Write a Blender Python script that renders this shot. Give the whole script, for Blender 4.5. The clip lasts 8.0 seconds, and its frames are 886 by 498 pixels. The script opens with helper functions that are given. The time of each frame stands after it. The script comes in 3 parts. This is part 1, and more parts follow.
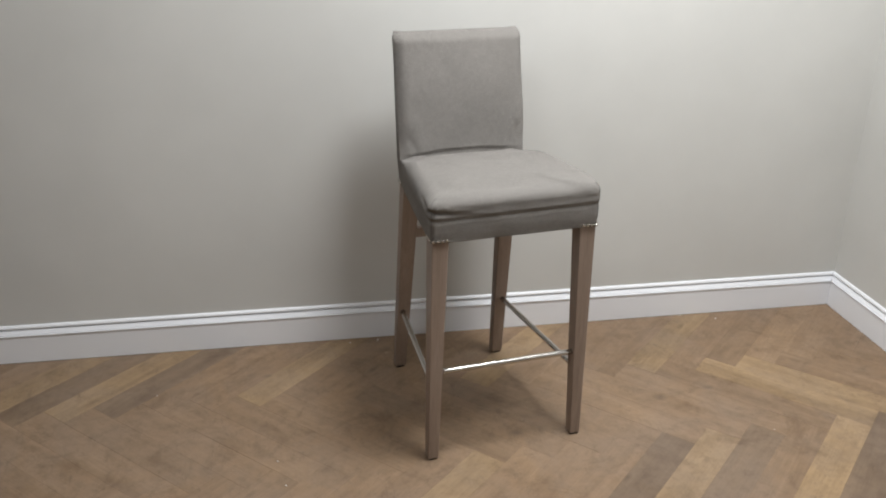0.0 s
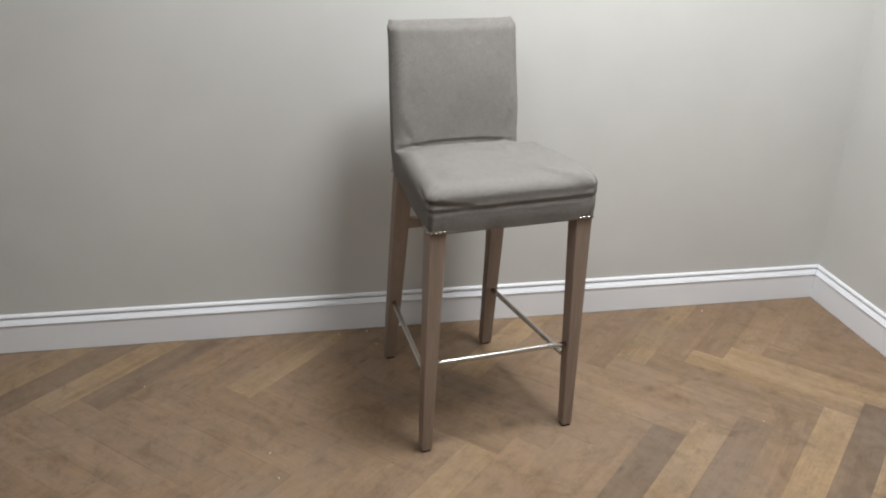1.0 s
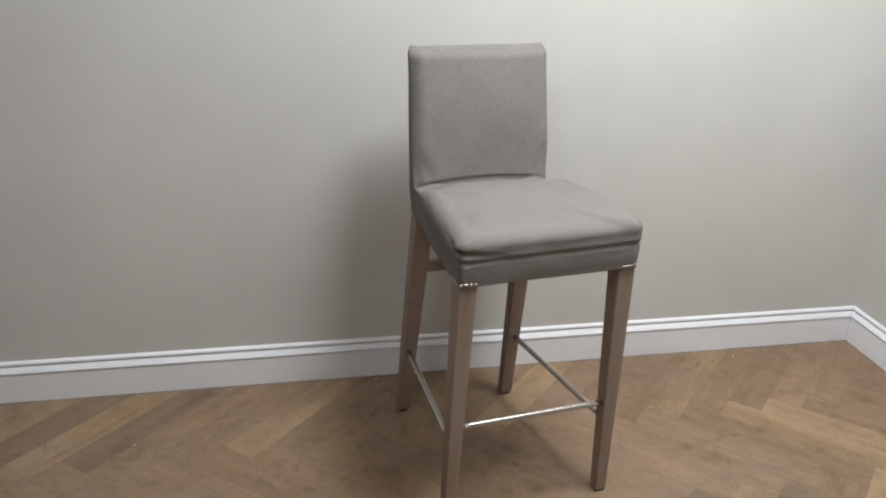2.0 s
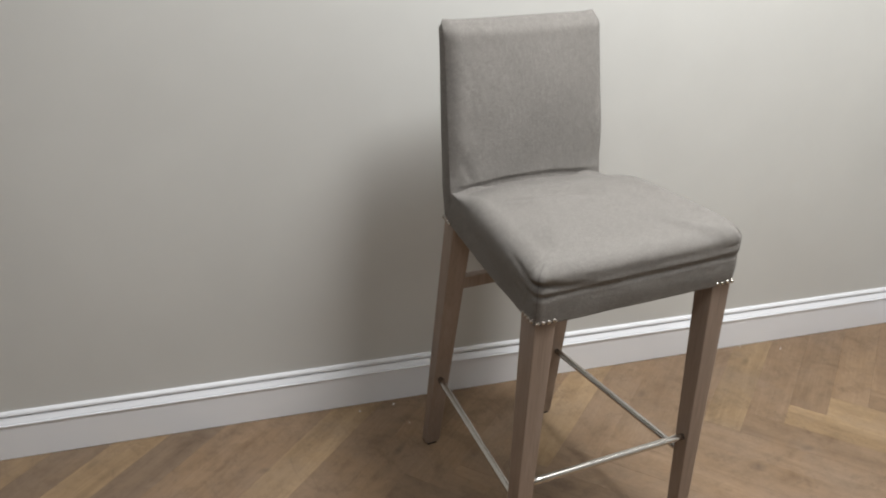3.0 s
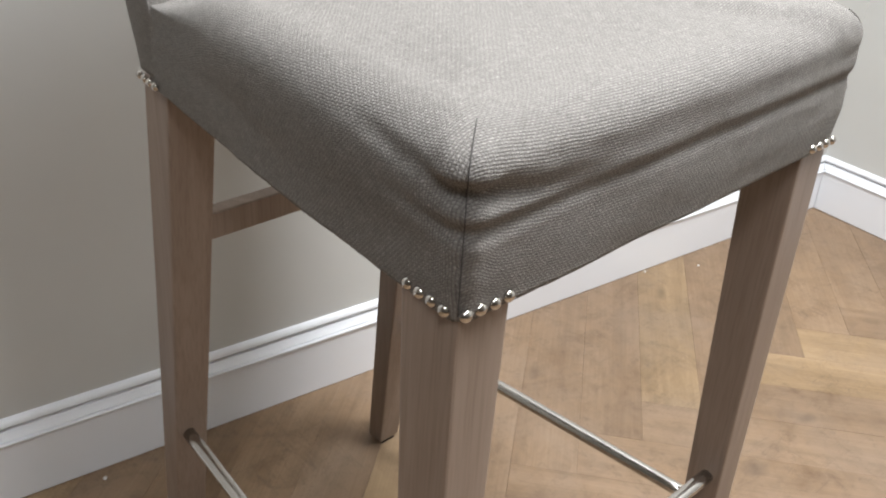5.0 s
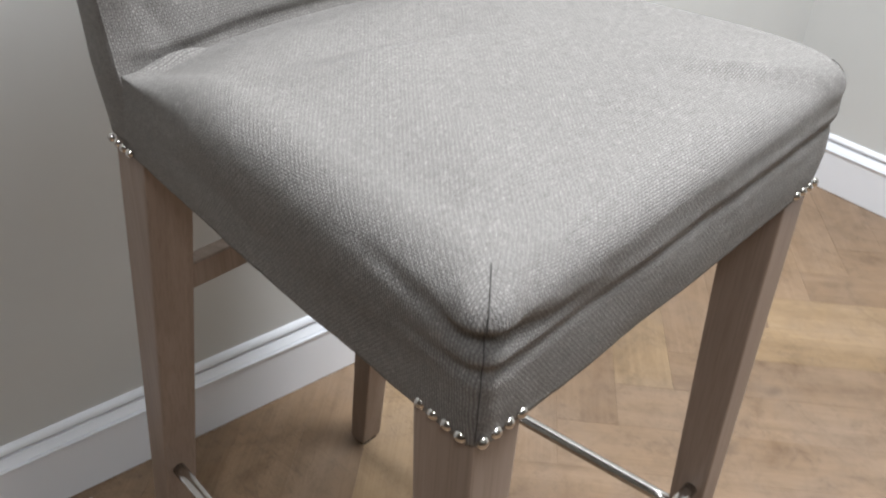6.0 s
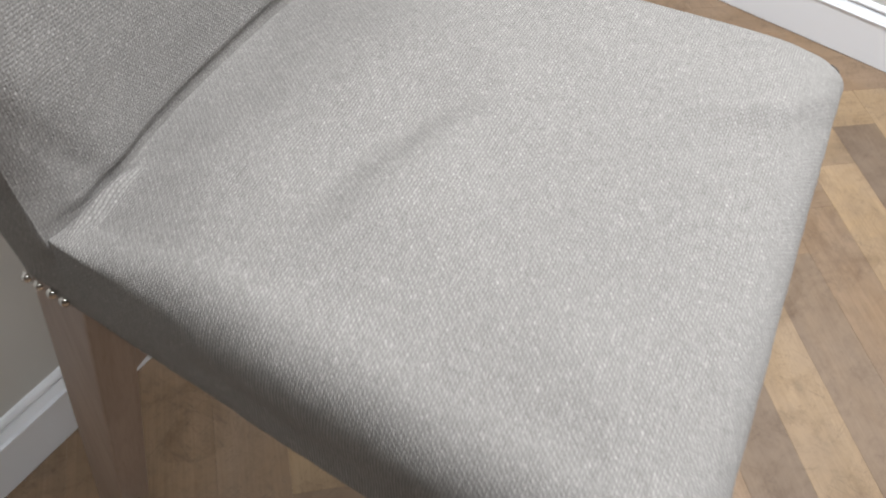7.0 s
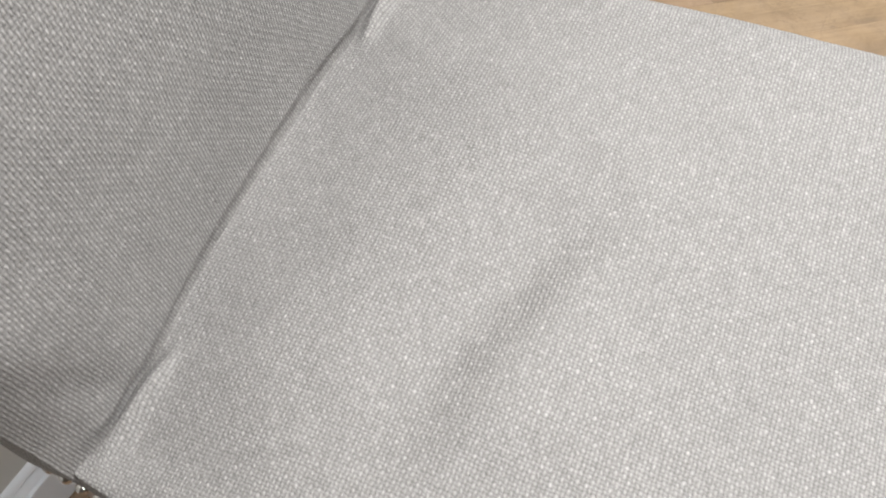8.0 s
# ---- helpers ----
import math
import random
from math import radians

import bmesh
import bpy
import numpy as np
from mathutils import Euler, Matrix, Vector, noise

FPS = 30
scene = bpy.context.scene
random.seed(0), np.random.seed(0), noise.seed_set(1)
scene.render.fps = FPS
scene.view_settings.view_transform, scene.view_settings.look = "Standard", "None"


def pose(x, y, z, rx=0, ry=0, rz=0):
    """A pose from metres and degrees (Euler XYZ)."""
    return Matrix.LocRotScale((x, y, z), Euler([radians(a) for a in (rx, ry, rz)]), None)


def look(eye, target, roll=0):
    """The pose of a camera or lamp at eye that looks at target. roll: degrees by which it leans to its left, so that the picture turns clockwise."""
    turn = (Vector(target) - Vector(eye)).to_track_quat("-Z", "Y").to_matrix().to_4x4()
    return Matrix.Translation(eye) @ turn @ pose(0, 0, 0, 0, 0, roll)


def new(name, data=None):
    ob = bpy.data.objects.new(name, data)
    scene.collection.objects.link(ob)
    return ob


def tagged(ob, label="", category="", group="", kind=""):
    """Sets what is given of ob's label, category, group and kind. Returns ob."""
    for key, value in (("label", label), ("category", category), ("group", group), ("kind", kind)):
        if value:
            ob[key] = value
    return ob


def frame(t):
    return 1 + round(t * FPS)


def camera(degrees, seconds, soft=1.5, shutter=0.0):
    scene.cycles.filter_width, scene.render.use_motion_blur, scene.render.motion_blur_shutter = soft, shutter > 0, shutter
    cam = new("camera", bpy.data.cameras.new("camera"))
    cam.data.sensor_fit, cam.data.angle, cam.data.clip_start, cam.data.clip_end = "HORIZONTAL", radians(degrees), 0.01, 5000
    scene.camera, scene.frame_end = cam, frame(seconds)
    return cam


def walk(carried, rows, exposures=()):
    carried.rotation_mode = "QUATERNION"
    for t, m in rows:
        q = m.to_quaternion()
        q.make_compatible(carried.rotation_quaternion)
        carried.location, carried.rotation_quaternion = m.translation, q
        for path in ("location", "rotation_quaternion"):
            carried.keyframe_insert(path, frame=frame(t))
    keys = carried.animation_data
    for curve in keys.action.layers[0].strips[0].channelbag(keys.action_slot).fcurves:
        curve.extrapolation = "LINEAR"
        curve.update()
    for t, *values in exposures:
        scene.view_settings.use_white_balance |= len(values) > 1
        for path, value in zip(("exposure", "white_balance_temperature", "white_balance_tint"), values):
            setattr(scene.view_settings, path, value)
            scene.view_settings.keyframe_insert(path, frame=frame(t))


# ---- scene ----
cam = camera(52.0, 8.0, soft=2.0, shutter=0.3)
PATH = [
    (0, (-1.981, -2.734, 1.525), (-1.642, -0.931, 0.728), 1.0),
    (0.5, (-1.999, -2.723, 1.521), (-1.658, -0.923, 0.72), 1.2),
    (1, (-2.045, -2.707, 1.52), (-1.642, -0.925, 0.705), 2.2),
    (1.5, (-2.113, -2.657, 1.515), (-1.682, -0.88, 0.706), 2.5),
    (2, (-2.099, -2.442, 1.506), (-1.656, -0.658, 0.717), 3.0),
    (2.2, (-2.107, -2.36, 1.508), (-1.666, -0.575, 0.72), 3.0),
    (3.3, (-2.258, -1.78, 1.424), (-1.566, -0.144, 0.504), 2.8),
    (3.5, (-2.225, -1.646, 1.368), (-1.453, -0.045, 0.45), 3.0),
    (4, (-2.048, -1.289, 1.18), (-1.187, 0.241, 0.223), 1.7),
    (4.5, (-1.941, -1.097, 0.973), (-1.024, 0.376, -0.022), 1.4),
    (4.7, (-1.918, -1.07, 0.935), (-0.917, 0.355, -0.048), 2.9),
    (5.8, (-1.882, -1.007, 0.98), (-0.788, 0.325, -0.034), 3.6),
    (6, (-1.889, -0.976, 1.032), (-0.802, 0.277, -0.085), 3.1),
    (6.5, (-1.887, -0.812, 1.146), (-0.742, -0.003, -0.28), 5.9),
    (7, (-1.834, -0.657, 1.189), (-0.712, -0.1, -0.37), 8.6),
    (7.5, (-1.708, -0.544, 1.170), (-1.007, -0.211, -0.113), 7.9),
    (8, (-1.663, -0.481, 1.177), (-1.020, -0.185, -0.145), 6.6),
]
EXPOSURE = [(0, 0.0, 6650, 10), (1.5, -0.01, 6600, 10), (2.2, -0.08, 6650, 10), (3.5, 0.10, 6750, 10), (4, 0.27, 6750, 10), (4.5, 0.62, 6650, 10), (4.7, 0.64, 6600, 10), (5.8, 0.42, 6250, 10), (6.5, 0.44, 6300, 10), (7, 0.38, 6350, 10), (7.5, 0.54, 6450, 10), (8, 0.55, 6450, 10)]
walk(cam, [(t, look(eye, target, roll)) for t, eye, target, roll in PATH], EXPOSURE)

# ---- light ----
world = bpy.data.worlds.new("world")
scene.world = world
world.use_nodes = True
world.node_tree.nodes["Background"].inputs[0].default_value = (0.9, 0.95, 1.0, 1)
world.node_tree.nodes["Background"].inputs[1].default_value = 0.02


def overhead_lamp(name, x, y, z, size, power, colour):
    data = bpy.data.lights.new(name, "AREA")
    data.shape, data.size, data.energy, data.color = "DISK", size, power, colour
    ob = new(name, data)
    ob.matrix_world = pose(x, y, z)
    return ob


# main lamp, itself unseen, placed from the stool's shadow on the wall
overhead_lamp("unseen_overhead_light", -1.04, -0.95, 2.545, 0.76, 59.5, (0.948, 0.972, 1.0))
# added fill without a known fitting, brightens the right wall and corner
overhead_lamp("unseen_overhead_light", -0.40, -0.70, 2.545, 0.5, 5.0, (0.948, 0.972, 1.0))
# unseen left lamp, fills the main lamp's shadow
overhead_lamp("unseen_overhead_light", -2.40, -1.70, 2.545, 0.6, 15.0, (0.948, 0.972, 1.0))
# added weak fill from the front, without a known fitting
overhead_lamp("unseen_overhead_light", -1.6, -3.2, 2.545, 0.8, 2.0, (0.948, 0.972, 1.0))

# ---- materials ----


def material(name):
    m = bpy.data.materials.new(name)
    m.use_nodes = True
    return m, m.node_tree, m.node_tree.nodes["Principled BSDF"]


def node(tree, kind, **values):
    n = tree.nodes.new(kind)
    for key, value in values.items():
        n.inputs[key].default_value = value
    return n


def maths(tree, op, a, b=None, clamp=False):
    n = tree.nodes.new("ShaderNodeMath")
    n.operation, n.use_clamp = op, clamp
    for i, value in enumerate((a, b)):
        if value is None:
            continue
        if isinstance(value, (int, float)):
            n.inputs[i].default_value = value
        else:
            tree.links.new(value, n.inputs[i])
    return n.outputs[0]


def ramp(tree, fac, stops):
    n = tree.nodes.new("ShaderNodeValToRGB")
    while len(n.color_ramp.elements) < len(stops):
        n.color_ramp.elements.new(0.5)
    for e, (at, colour) in zip(n.color_ramp.elements, stops):
        e.position, e.color = at, (*colour, 1)
    tree.links.new(fac, n.inputs[0])
    return n.outputs[0]


def mixed(tree, kind, fac, a, b):
    n = tree.nodes.new("ShaderNodeMix")
    n.data_type, n.blend_type = "RGBA", kind
    for at, value in ((0, fac), (6, a), (7, b)):
        if isinstance(value, (int, float)):
            n.inputs[at].default_value = value
        elif isinstance(value, tuple):
            n.inputs[at].default_value = (*value, 1)
        else:
            tree.links.new(value, n.inputs[at])
    return n.outputs[2]


def scaled(tree, vector, x, y, z, shift=None):
    n = tree.nodes.new("ShaderNodeMapping")
    n.inputs["Scale"].default_value = (x, y, z)
    tree.links.new(vector, n.inputs["Vector"])
    if shift is not None:
        tree.links.new(shift, n.inputs["Location"])
    return n.outputs[0]


def noised(tree, vector, scale, detail=4.0, rough=0.55, distortion=0.0):
    n = node(tree, "ShaderNodeTexNoise", Scale=scale, Detail=detail, Roughness=rough, Distortion=distortion)
    tree.links.new(vector, n.inputs["Vector"])
    return n.outputs[0]


def bumped(tree, bsdf, height, strength, distance, before=None):
    n = node(tree, "ShaderNodeBump", Strength=strength, Distance=distance)
    tree.links.new(height, n.inputs["Height"])
    if before is not None:
        tree.links.new(before, n.inputs["Normal"])
    tree.links.new(n.outputs[0], bsdf.inputs["Normal"])
    return n.outputs[0]


def paint(name, colour, rough, grain, depth, mottling=0.04):
    """Rolled wall paint or brushed gloss: nearly plain, with a faint relief and faint mottling."""
    m, tree, bsdf = material(name)
    co = node(tree, "ShaderNodeTexCoord").outputs["Object"]
    blotch = noised(tree, co, 2.3, 5)
    dark = tuple(c * (1 - mottling) for c in colour)
    light = tuple(min(1, c * (1 + mottling)) for c in colour)
    tree.links.new(ramp(tree, blotch, ((0.3, dark), (0.7, light))), bsdf.inputs["Base Color"])
    bsdf.inputs["Roughness"].default_value = rough
    bumped(tree, bsdf, noised(tree, co, grain, 3), 0.25, depth)
    return m


def oak_floor(name, dark, mid, light):
    """Brushed, worn oak: long grain lines, a few knots, dull scuffs over all planks together."""
    m, tree, bsdf = material(name)
    uv = node(tree, "ShaderNodeUVMap").outputs[0]
    info = node(tree, "ShaderNodeObjectInfo").outputs["Random"]
    island = node(tree, "ShaderNodeNewGeometry")
    rnd = maths(tree, "FRACT", maths(tree, "ADD", info, island.outputs["Random Per Island"]))
    shift = tree.nodes.new("ShaderNodeCombineXYZ")
    tree.links.new(maths(tree, "MULTIPLY", rnd, 37.0), shift.inputs[0])
    tree.links.new(maths(tree, "MULTIPLY", rnd, 91.0), shift.inputs[1])
    tree.links.new(maths(tree, "MULTIPLY", rnd, 17.0), shift.inputs[2])
    long_co = scaled(tree, uv, 1.6, 9.0, 1.0, shift.outputs[0])
    figure = noised(tree, long_co, 1.0, 6, 0.55, 1.6)
    fine = noised(tree, scaled(tree, uv, 9.0, 260.0, 1.0, shift.outputs[0]), 1.0, 4, 0.6)
    base = ramp(tree, figure, ((0.28, dark), (0.5, mid), (0.72, light)))
    tone = ramp(tree, rnd, ((0.0, (0.92, 0.92, 0.92)), (0.5, (1, 1, 1)), (1.0, (1.07, 1.06, 1.03))))
    base = mixed(tree, "MULTIPLY", 1.0, base, tone)
    base = mixed(tree, "MULTIPLY", 0.5, base, ramp(tree, fine, ((0.3, (0.78, 0.75, 0.72)), (0.62, (1.04, 1.04, 1.04)))))
    knots = node(tree, "ShaderNodeTexVoronoi", Scale=1.0)
    tree.links.new(scaled(tree, uv, 3.4, 9.0, 1.0, shift.outputs[0]), knots.inputs["Vector"])
    knot = ramp(tree, knots.outputs["Distance"], ((0.02, (1, 1, 1)), (0.11, (0, 0, 0))))
    base = mixed(tree, "MIX", maths(tree, "MULTIPLY", knot, 0.55), base, tuple(c * 0.38 for c in dark))
    pos = island.outputs["Position"]
    for kx, ky, size in ((-0.873, -0.508, 0.016), (-0.701, -0.479, 0.012), (-2.06, -0.20, 0.010), (-1.36, -0.62, 0.013)):
        gap = tree.nodes.new("ShaderNodeVectorMath")
        gap.operation = "DISTANCE"
        tree.links.new(scaled(tree, pos, 1.0, 1.5, 0.0), gap.inputs[0])
        gap.inputs[1].default_value = (kx, ky * 1.5, 0)
        spread = maths(tree, "ADD", gap.outputs["Value"], maths(tree, "MULTIPLY", noised(tree, pos, 60.0, 4), size))
        core = ramp(tree, spread, ((size * 0.75, (1, 1, 1)), (size * 2.4, (0, 0, 0))))
        base = mixed(tree, "MIX", maths(tree, "MULTIPLY", core, 0.55), base, (0.085, 0.060, 0.042))
    # dull grey wear, darker trodden dirt and curved scratches run across the boards
    scuff = noised(tree, pos, 3.4, 8, 0.68, 0.8)
    base = mixed(tree, "MIX", maths(tree, "MULTIPLY", ramp(tree, scuff, ((0.42, (0, 0, 0)), (0.64, (1, 1, 1)))), 0.36), base, (0.235, 0.182, 0.143))
    dirt = noised(tree, pos, 7.0, 7, 0.7, 1.6)
    base = mixed(tree, "MULTIPLY", 0.75, base, ramp(tree, dirt, ((0.30, (0.72, 0.68, 0.64)), (0.47, (1, 1, 1)), (0.62, (1.06, 1.05, 1.03)))))
    mottle = noised(tree, pos, 30.0, 6, 0.72, 0.6)
    base = mixed(tree, "MULTIPLY", 0.6, base, ramp(tree, mottle, ((0.32, (0.80, 0.77, 0.75)), (0.5, (1, 1, 1)), (0.68, (1.09, 1.08, 1.07)))))
    for sx, sy, turn in ((30.0, 3.0, 2.2), (4.0, 26.0, 3.0), (14.0, 9.0, 4.5)):
        scratch = noised(tree, scaled(tree, pos, sx, sy, 1.0), 1.0, 2, 0.45, turn)
        line = ramp(tree, scratch, ((0.490, (0, 0, 0)), (0.5, (1, 1, 1)), (0.510, (0, 0, 0))))
        patchy = ramp(tree, dirt, ((0.44, (1, 1, 1)), (0.60, (0, 0, 0))))
        base = mixed(tree, "MIX", maths(tree, "MULTIPLY", maths(tree, "MULTIPLY", line, patchy), 0.42), base, (0.115, 0.080, 0.058))
    tree.links.new(base, bsdf.inputs["Base Color"])
    rough = maths(tree, "ADD", maths(tree, "MULTIPLY", scuff, 0.3), 0.36)
    tree.links.new(rough, bsdf.inputs["Roughness"])
    bsdf.inputs["Specular IOR Level"].default_value = 0.22
    first = bumped(tree, bsdf, fine, 0.25, 0.0006)
    bumped(tree, bsdf, scuff, 0.25, 0.002, first)
    return m


def leg_wood():
    """Grey-washed oak with upright grain and open pores."""
    m, tree, bsdf = material("limed_oak")
    co = node(tree, "ShaderNodeTexCoord").outputs["Object"]
    info = node(tree, "ShaderNodeObjectInfo").outputs["Random"]
    shift = tree.nodes.new("ShaderNodeCombineXYZ")
    tree.links.new(maths(tree, "MULTIPLY", info, 31.0), shift.inputs[0])
    tree.links.new(maths(tree, "MULTIPLY", info, 13.0), shift.inputs[2])
    figure = noised(tree, scaled(tree, co, 24.0, 24.0, 1.6, shift.outputs[0]), 1.0, 5, 0.55, 1.2)
    pores = noised(tree, scaled(tree, co, 420.0, 420.0, 14.0, shift.outputs[0]), 1.0, 3, 0.6)
    base = ramp(tree, figure, ((0.3, (0.240, 0.181, 0.145)), (0.52, (0.290, 0.222, 0.179)), (0.75, (0.335, 0.261, 0.214))))
    base = mixed(tree, "MULTIPLY", 0.32, base, ramp(tree, pores, ((0.32, (0.6, 0.55, 0.5)), (0.55, (1.05, 1.05, 1.05)))))
    tree.links.new(base, bsdf.inputs["Base Color"])
    bsdf.inputs["Roughness"].default_value = 0.40
    bsdf.inputs["Specular IOR Level"].default_value = 0.4
    bumped(tree, bsdf, pores, 0.3, 0.0004)
    return m


def woven(name="woven_linen"):
    """Plain-weave linen: raised threads over and under each other, 2 mm apart, heathered grey-beige yarn."""
    m, tree, bsdf = material(name)
    uv = node(tree, "ShaderNodeUVMap").outputs[0]
    wob = node(tree, "ShaderNodeTexNoise", Scale=38.0, Detail=3.0)
    tree.links.new(uv, wob.inputs["Vector"])
    off = tree.nodes.new("ShaderNodeVectorMath")
    off.operation = "MULTIPLY_ADD"
    tree.links.new(wob.outputs["Color"], off.inputs[0])
    off.inputs[1].default_value = (0.0024, 0.0024, 0)
    tree.links.new(uv, off.inputs[2])
    fine = node(tree, "ShaderNodeTexNoise", Scale=330.0, Detail=1.0)
    tree.links.new(uv, fine.inputs["Vector"])
    uneven = tree.nodes.new("ShaderNodeVectorMath")
    uneven.operation = "MULTIPLY_ADD"
    tree.links.new(fine.outputs["Color"], uneven.inputs[0])
    uneven.inputs[1].default_value = (0.0014, 0.0014, 0)
    tree.links.new(off.outputs[0], uneven.inputs[2])
    off = uneven
    sep = tree.nodes.new("ShaderNodeSeparateXYZ")
    tree.links.new(scaled(tree, off.outputs[0], 1 / 0.00212, 1 / 0.00200, 1), sep.inputs[0])
    x, y = sep.outputs[0], sep.outputs[1]
    sx = maths(tree, "SINE", maths(tree, "MULTIPLY", x, math.pi))
    sy = maths(tree, "SINE", maths(tree, "MULTIPLY", y, math.pi))
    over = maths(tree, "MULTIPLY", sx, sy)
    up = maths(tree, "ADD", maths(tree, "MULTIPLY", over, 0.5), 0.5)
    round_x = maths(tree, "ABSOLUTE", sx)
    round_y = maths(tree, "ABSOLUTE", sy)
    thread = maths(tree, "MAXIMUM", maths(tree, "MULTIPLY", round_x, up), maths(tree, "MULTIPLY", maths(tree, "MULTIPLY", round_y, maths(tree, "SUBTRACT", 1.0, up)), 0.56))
    yarn_x = noised(tree, scaled(tree, uv, 520.0, 70.0, 1.0), 1.0, 3, 0.6)
    yarn_y = noised(tree, scaled(tree, uv, 70.0, 520.0, 1.0), 1.0, 3, 0.6)
    heather = maths(tree, "ADD", maths(tree, "MULTIPLY", yarn_x, 0.5), maths(tree, "MULTIPLY", yarn_y, 0.5))
    yarn = ramp(tree, heather, ((0.34, (0.189, 0.178, 0.166)), (0.5, (0.223, 0.210, 0.196)), (0.66, (0.264, 0.250, 0.234))))
    # shade between the threads and light on their crowns, put into the colour
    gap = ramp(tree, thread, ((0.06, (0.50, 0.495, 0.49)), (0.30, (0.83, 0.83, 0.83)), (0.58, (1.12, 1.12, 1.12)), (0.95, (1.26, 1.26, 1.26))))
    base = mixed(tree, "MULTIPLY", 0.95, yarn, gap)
    # every crossing catches its own share of slubby yarn, a few are nearly white
    cell = tree.nodes.new("ShaderNodeCombineXYZ")
    tree.links.new(maths(tree, "FLOOR", x), cell.inputs[0])
    tree.links.new(maths(tree, "FLOOR", y), cell.inputs[1])
    knot = tree.nodes.new("ShaderNodeTexWhiteNoise")
    knot.noise_dimensions = "2D"
    tree.links.new(cell.outputs[0], knot.inputs["Vector"])
    base = mixed(tree, "MULTIPLY", 1.0, base, ramp(tree, knot.outputs["Value"], ((0.0, (0.93, 0.925, 0.92)), (0.5, (0.99, 0.99, 0.99)), (0.92, (1.05, 1.05, 1.05)), (1.0, (1.22, 1.22, 1.22)))))
    co = node(tree, "ShaderNodeTexCoord").outputs["Object"]
    slub = noised(tree, scaled(tree, uv, 260.0, 90.0, 1.0), 1.0, 3, 0.7)
    base = mixed(tree, "MULTIPLY", 1.0, base, ramp(tree, slub, ((0.30, (0.95, 0.95, 0.95)), (0.5, (1.0, 1.0, 1.0)), (0.70, (1.05, 1.05, 1.045)))))
    worn = noised(tree, co, 7.0, 4, 0.6)
    base = mixed(tree, "MULTIPLY", 1.0, base, ramp(tree, worn, ((0.3, (0.93, 0.93, 0.93)), (0.7, (1.05, 1.05, 1.05)))))
    tree.links.new(base, bsdf.inputs["Base Color"])
    bsdf.inputs["Roughness"].default_value = 0.85
    bsdf.inputs["Sheen Weight"].default_value = 0.03
    bsdf.inputs["Sheen Roughness"].default_value = 0.5
    bsdf.inputs["Specular IOR Level"].default_value = 0.25
    bumped(tree, bsdf, thread, 0.8, 0.0007)
    return m


def plain(name, colour, rough, metal=0.0):
    m, tree, bsdf = material(name)
    co = node(tree, "ShaderNodeTexCoord").outputs["Object"]
    grain = noised(tree, co, 60.0, 4)
    tree.links.new(ramp(tree, grain, ((0.3, tuple(c * 0.9 for c in colour)), (0.7, colour))), bsdf.inputs["Base Color"])
    tree.links.new(maths(tree, "ADD", maths(tree, "MULTIPLY", grain, 0.12), rough - 0.06), bsdf.inputs["Roughness"])
    bsdf.inputs["Metallic"].default_value = metal
    return m


WALL = paint("warm_grey_wall_paint", (0.580, 0.580, 0.557), 0.75, 420.0, 0.0006)
TRIM = paint("white_gloss_paint", (0.83, 0.85, 0.885), 0.34, 90.0, 0.0004, 0.02)
CEILING = paint("white_ceiling_paint", (0.70, 0.69, 0.67), 0.9, 300.0, 0.0005)
OAK = [
    oak_floor("oak_honey", (0.230, 0.158, 0.093), (0.292, 0.203, 0.120), (0.360, 0.255, 0.154)),
    oak_floor("oak_brown", (0.203, 0.135, 0.085), (0.241, 0.164, 0.104), (0.283, 0.197, 0.129)),
    oak_floor("oak_grey", (0.146, 0.101, 0.069), (0.184, 0.131, 0.090), (0.223, 0.160, 0.111)),
]
SCREED = plain("bare_screed", (0.10, 0.075, 0.055), 0.9)
LIMED = leg_wood()
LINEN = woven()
THREAD = plain("dark_seam_thread", (0.075, 0.07, 0.065), 0.9)
STEEL = plain("brushed_steel", (0.62, 0.60, 0.57), 0.24, 1.0)
NICKEL = plain("polished_nickel", (0.63, 0.60, 0.56), 0.13, 1.0)
GLIDE = plain("black_felt_glide", (0.02, 0.018, 0.017), 0.9)
CHIP = plain("white_filler_crumb", (0.75, 0.73, 0.70), 0.8)

# ---- building ----


def mesh_from(name, verts, faces, mat, smooth=False, uvs=None):
    me = bpy.data.meshes.new(name)
    me.from_pydata([tuple(v) for v in verts], [], faces)
    if uvs is not None:
        layer = me.uv_layers.new(name="UVMap")
        for poly in me.polygons:
            for li in poly.loop_indices:
                layer.data[li].uv = uvs[poly.index][li - poly.loop_start]
    me.materials.append(mat)
    if smooth:
        for poly in me.polygons:
            poly.use_smooth = True
    me.update()
    return me


def part(name, data, parent, label="", m=None):
    """Links a mesh, or a bmesh, as one object under a thing."""
    ob = new(name, data)
    ob.parent = parent
    if m is not None:
        ob.matrix_local = m
    return tagged(ob, label)


def bm_mesh(name, bm, mat, smooth=False):
    me = bpy.data.meshes.new(name)
    bmesh.ops.recalc_face_normals(bm, faces=bm.faces)
    bm.to_mesh(me)
    bm.free()
    me.materials.append(mat)
    for poly in me.polygons:
        poly.use_smooth = smooth
    return me


def box_bm(x0, y0, z0, x1, y1, z1):
    bm = bmesh.new()
    bmesh.ops.create_cube(bm, size=1.0, matrix=Matrix.LocRotScale(((x0 + x1) / 2, (y0 + y1) / 2, (z0 + z1) / 2), None, (x1 - x0, y1 - y0, z1 - z0)))
    return bm


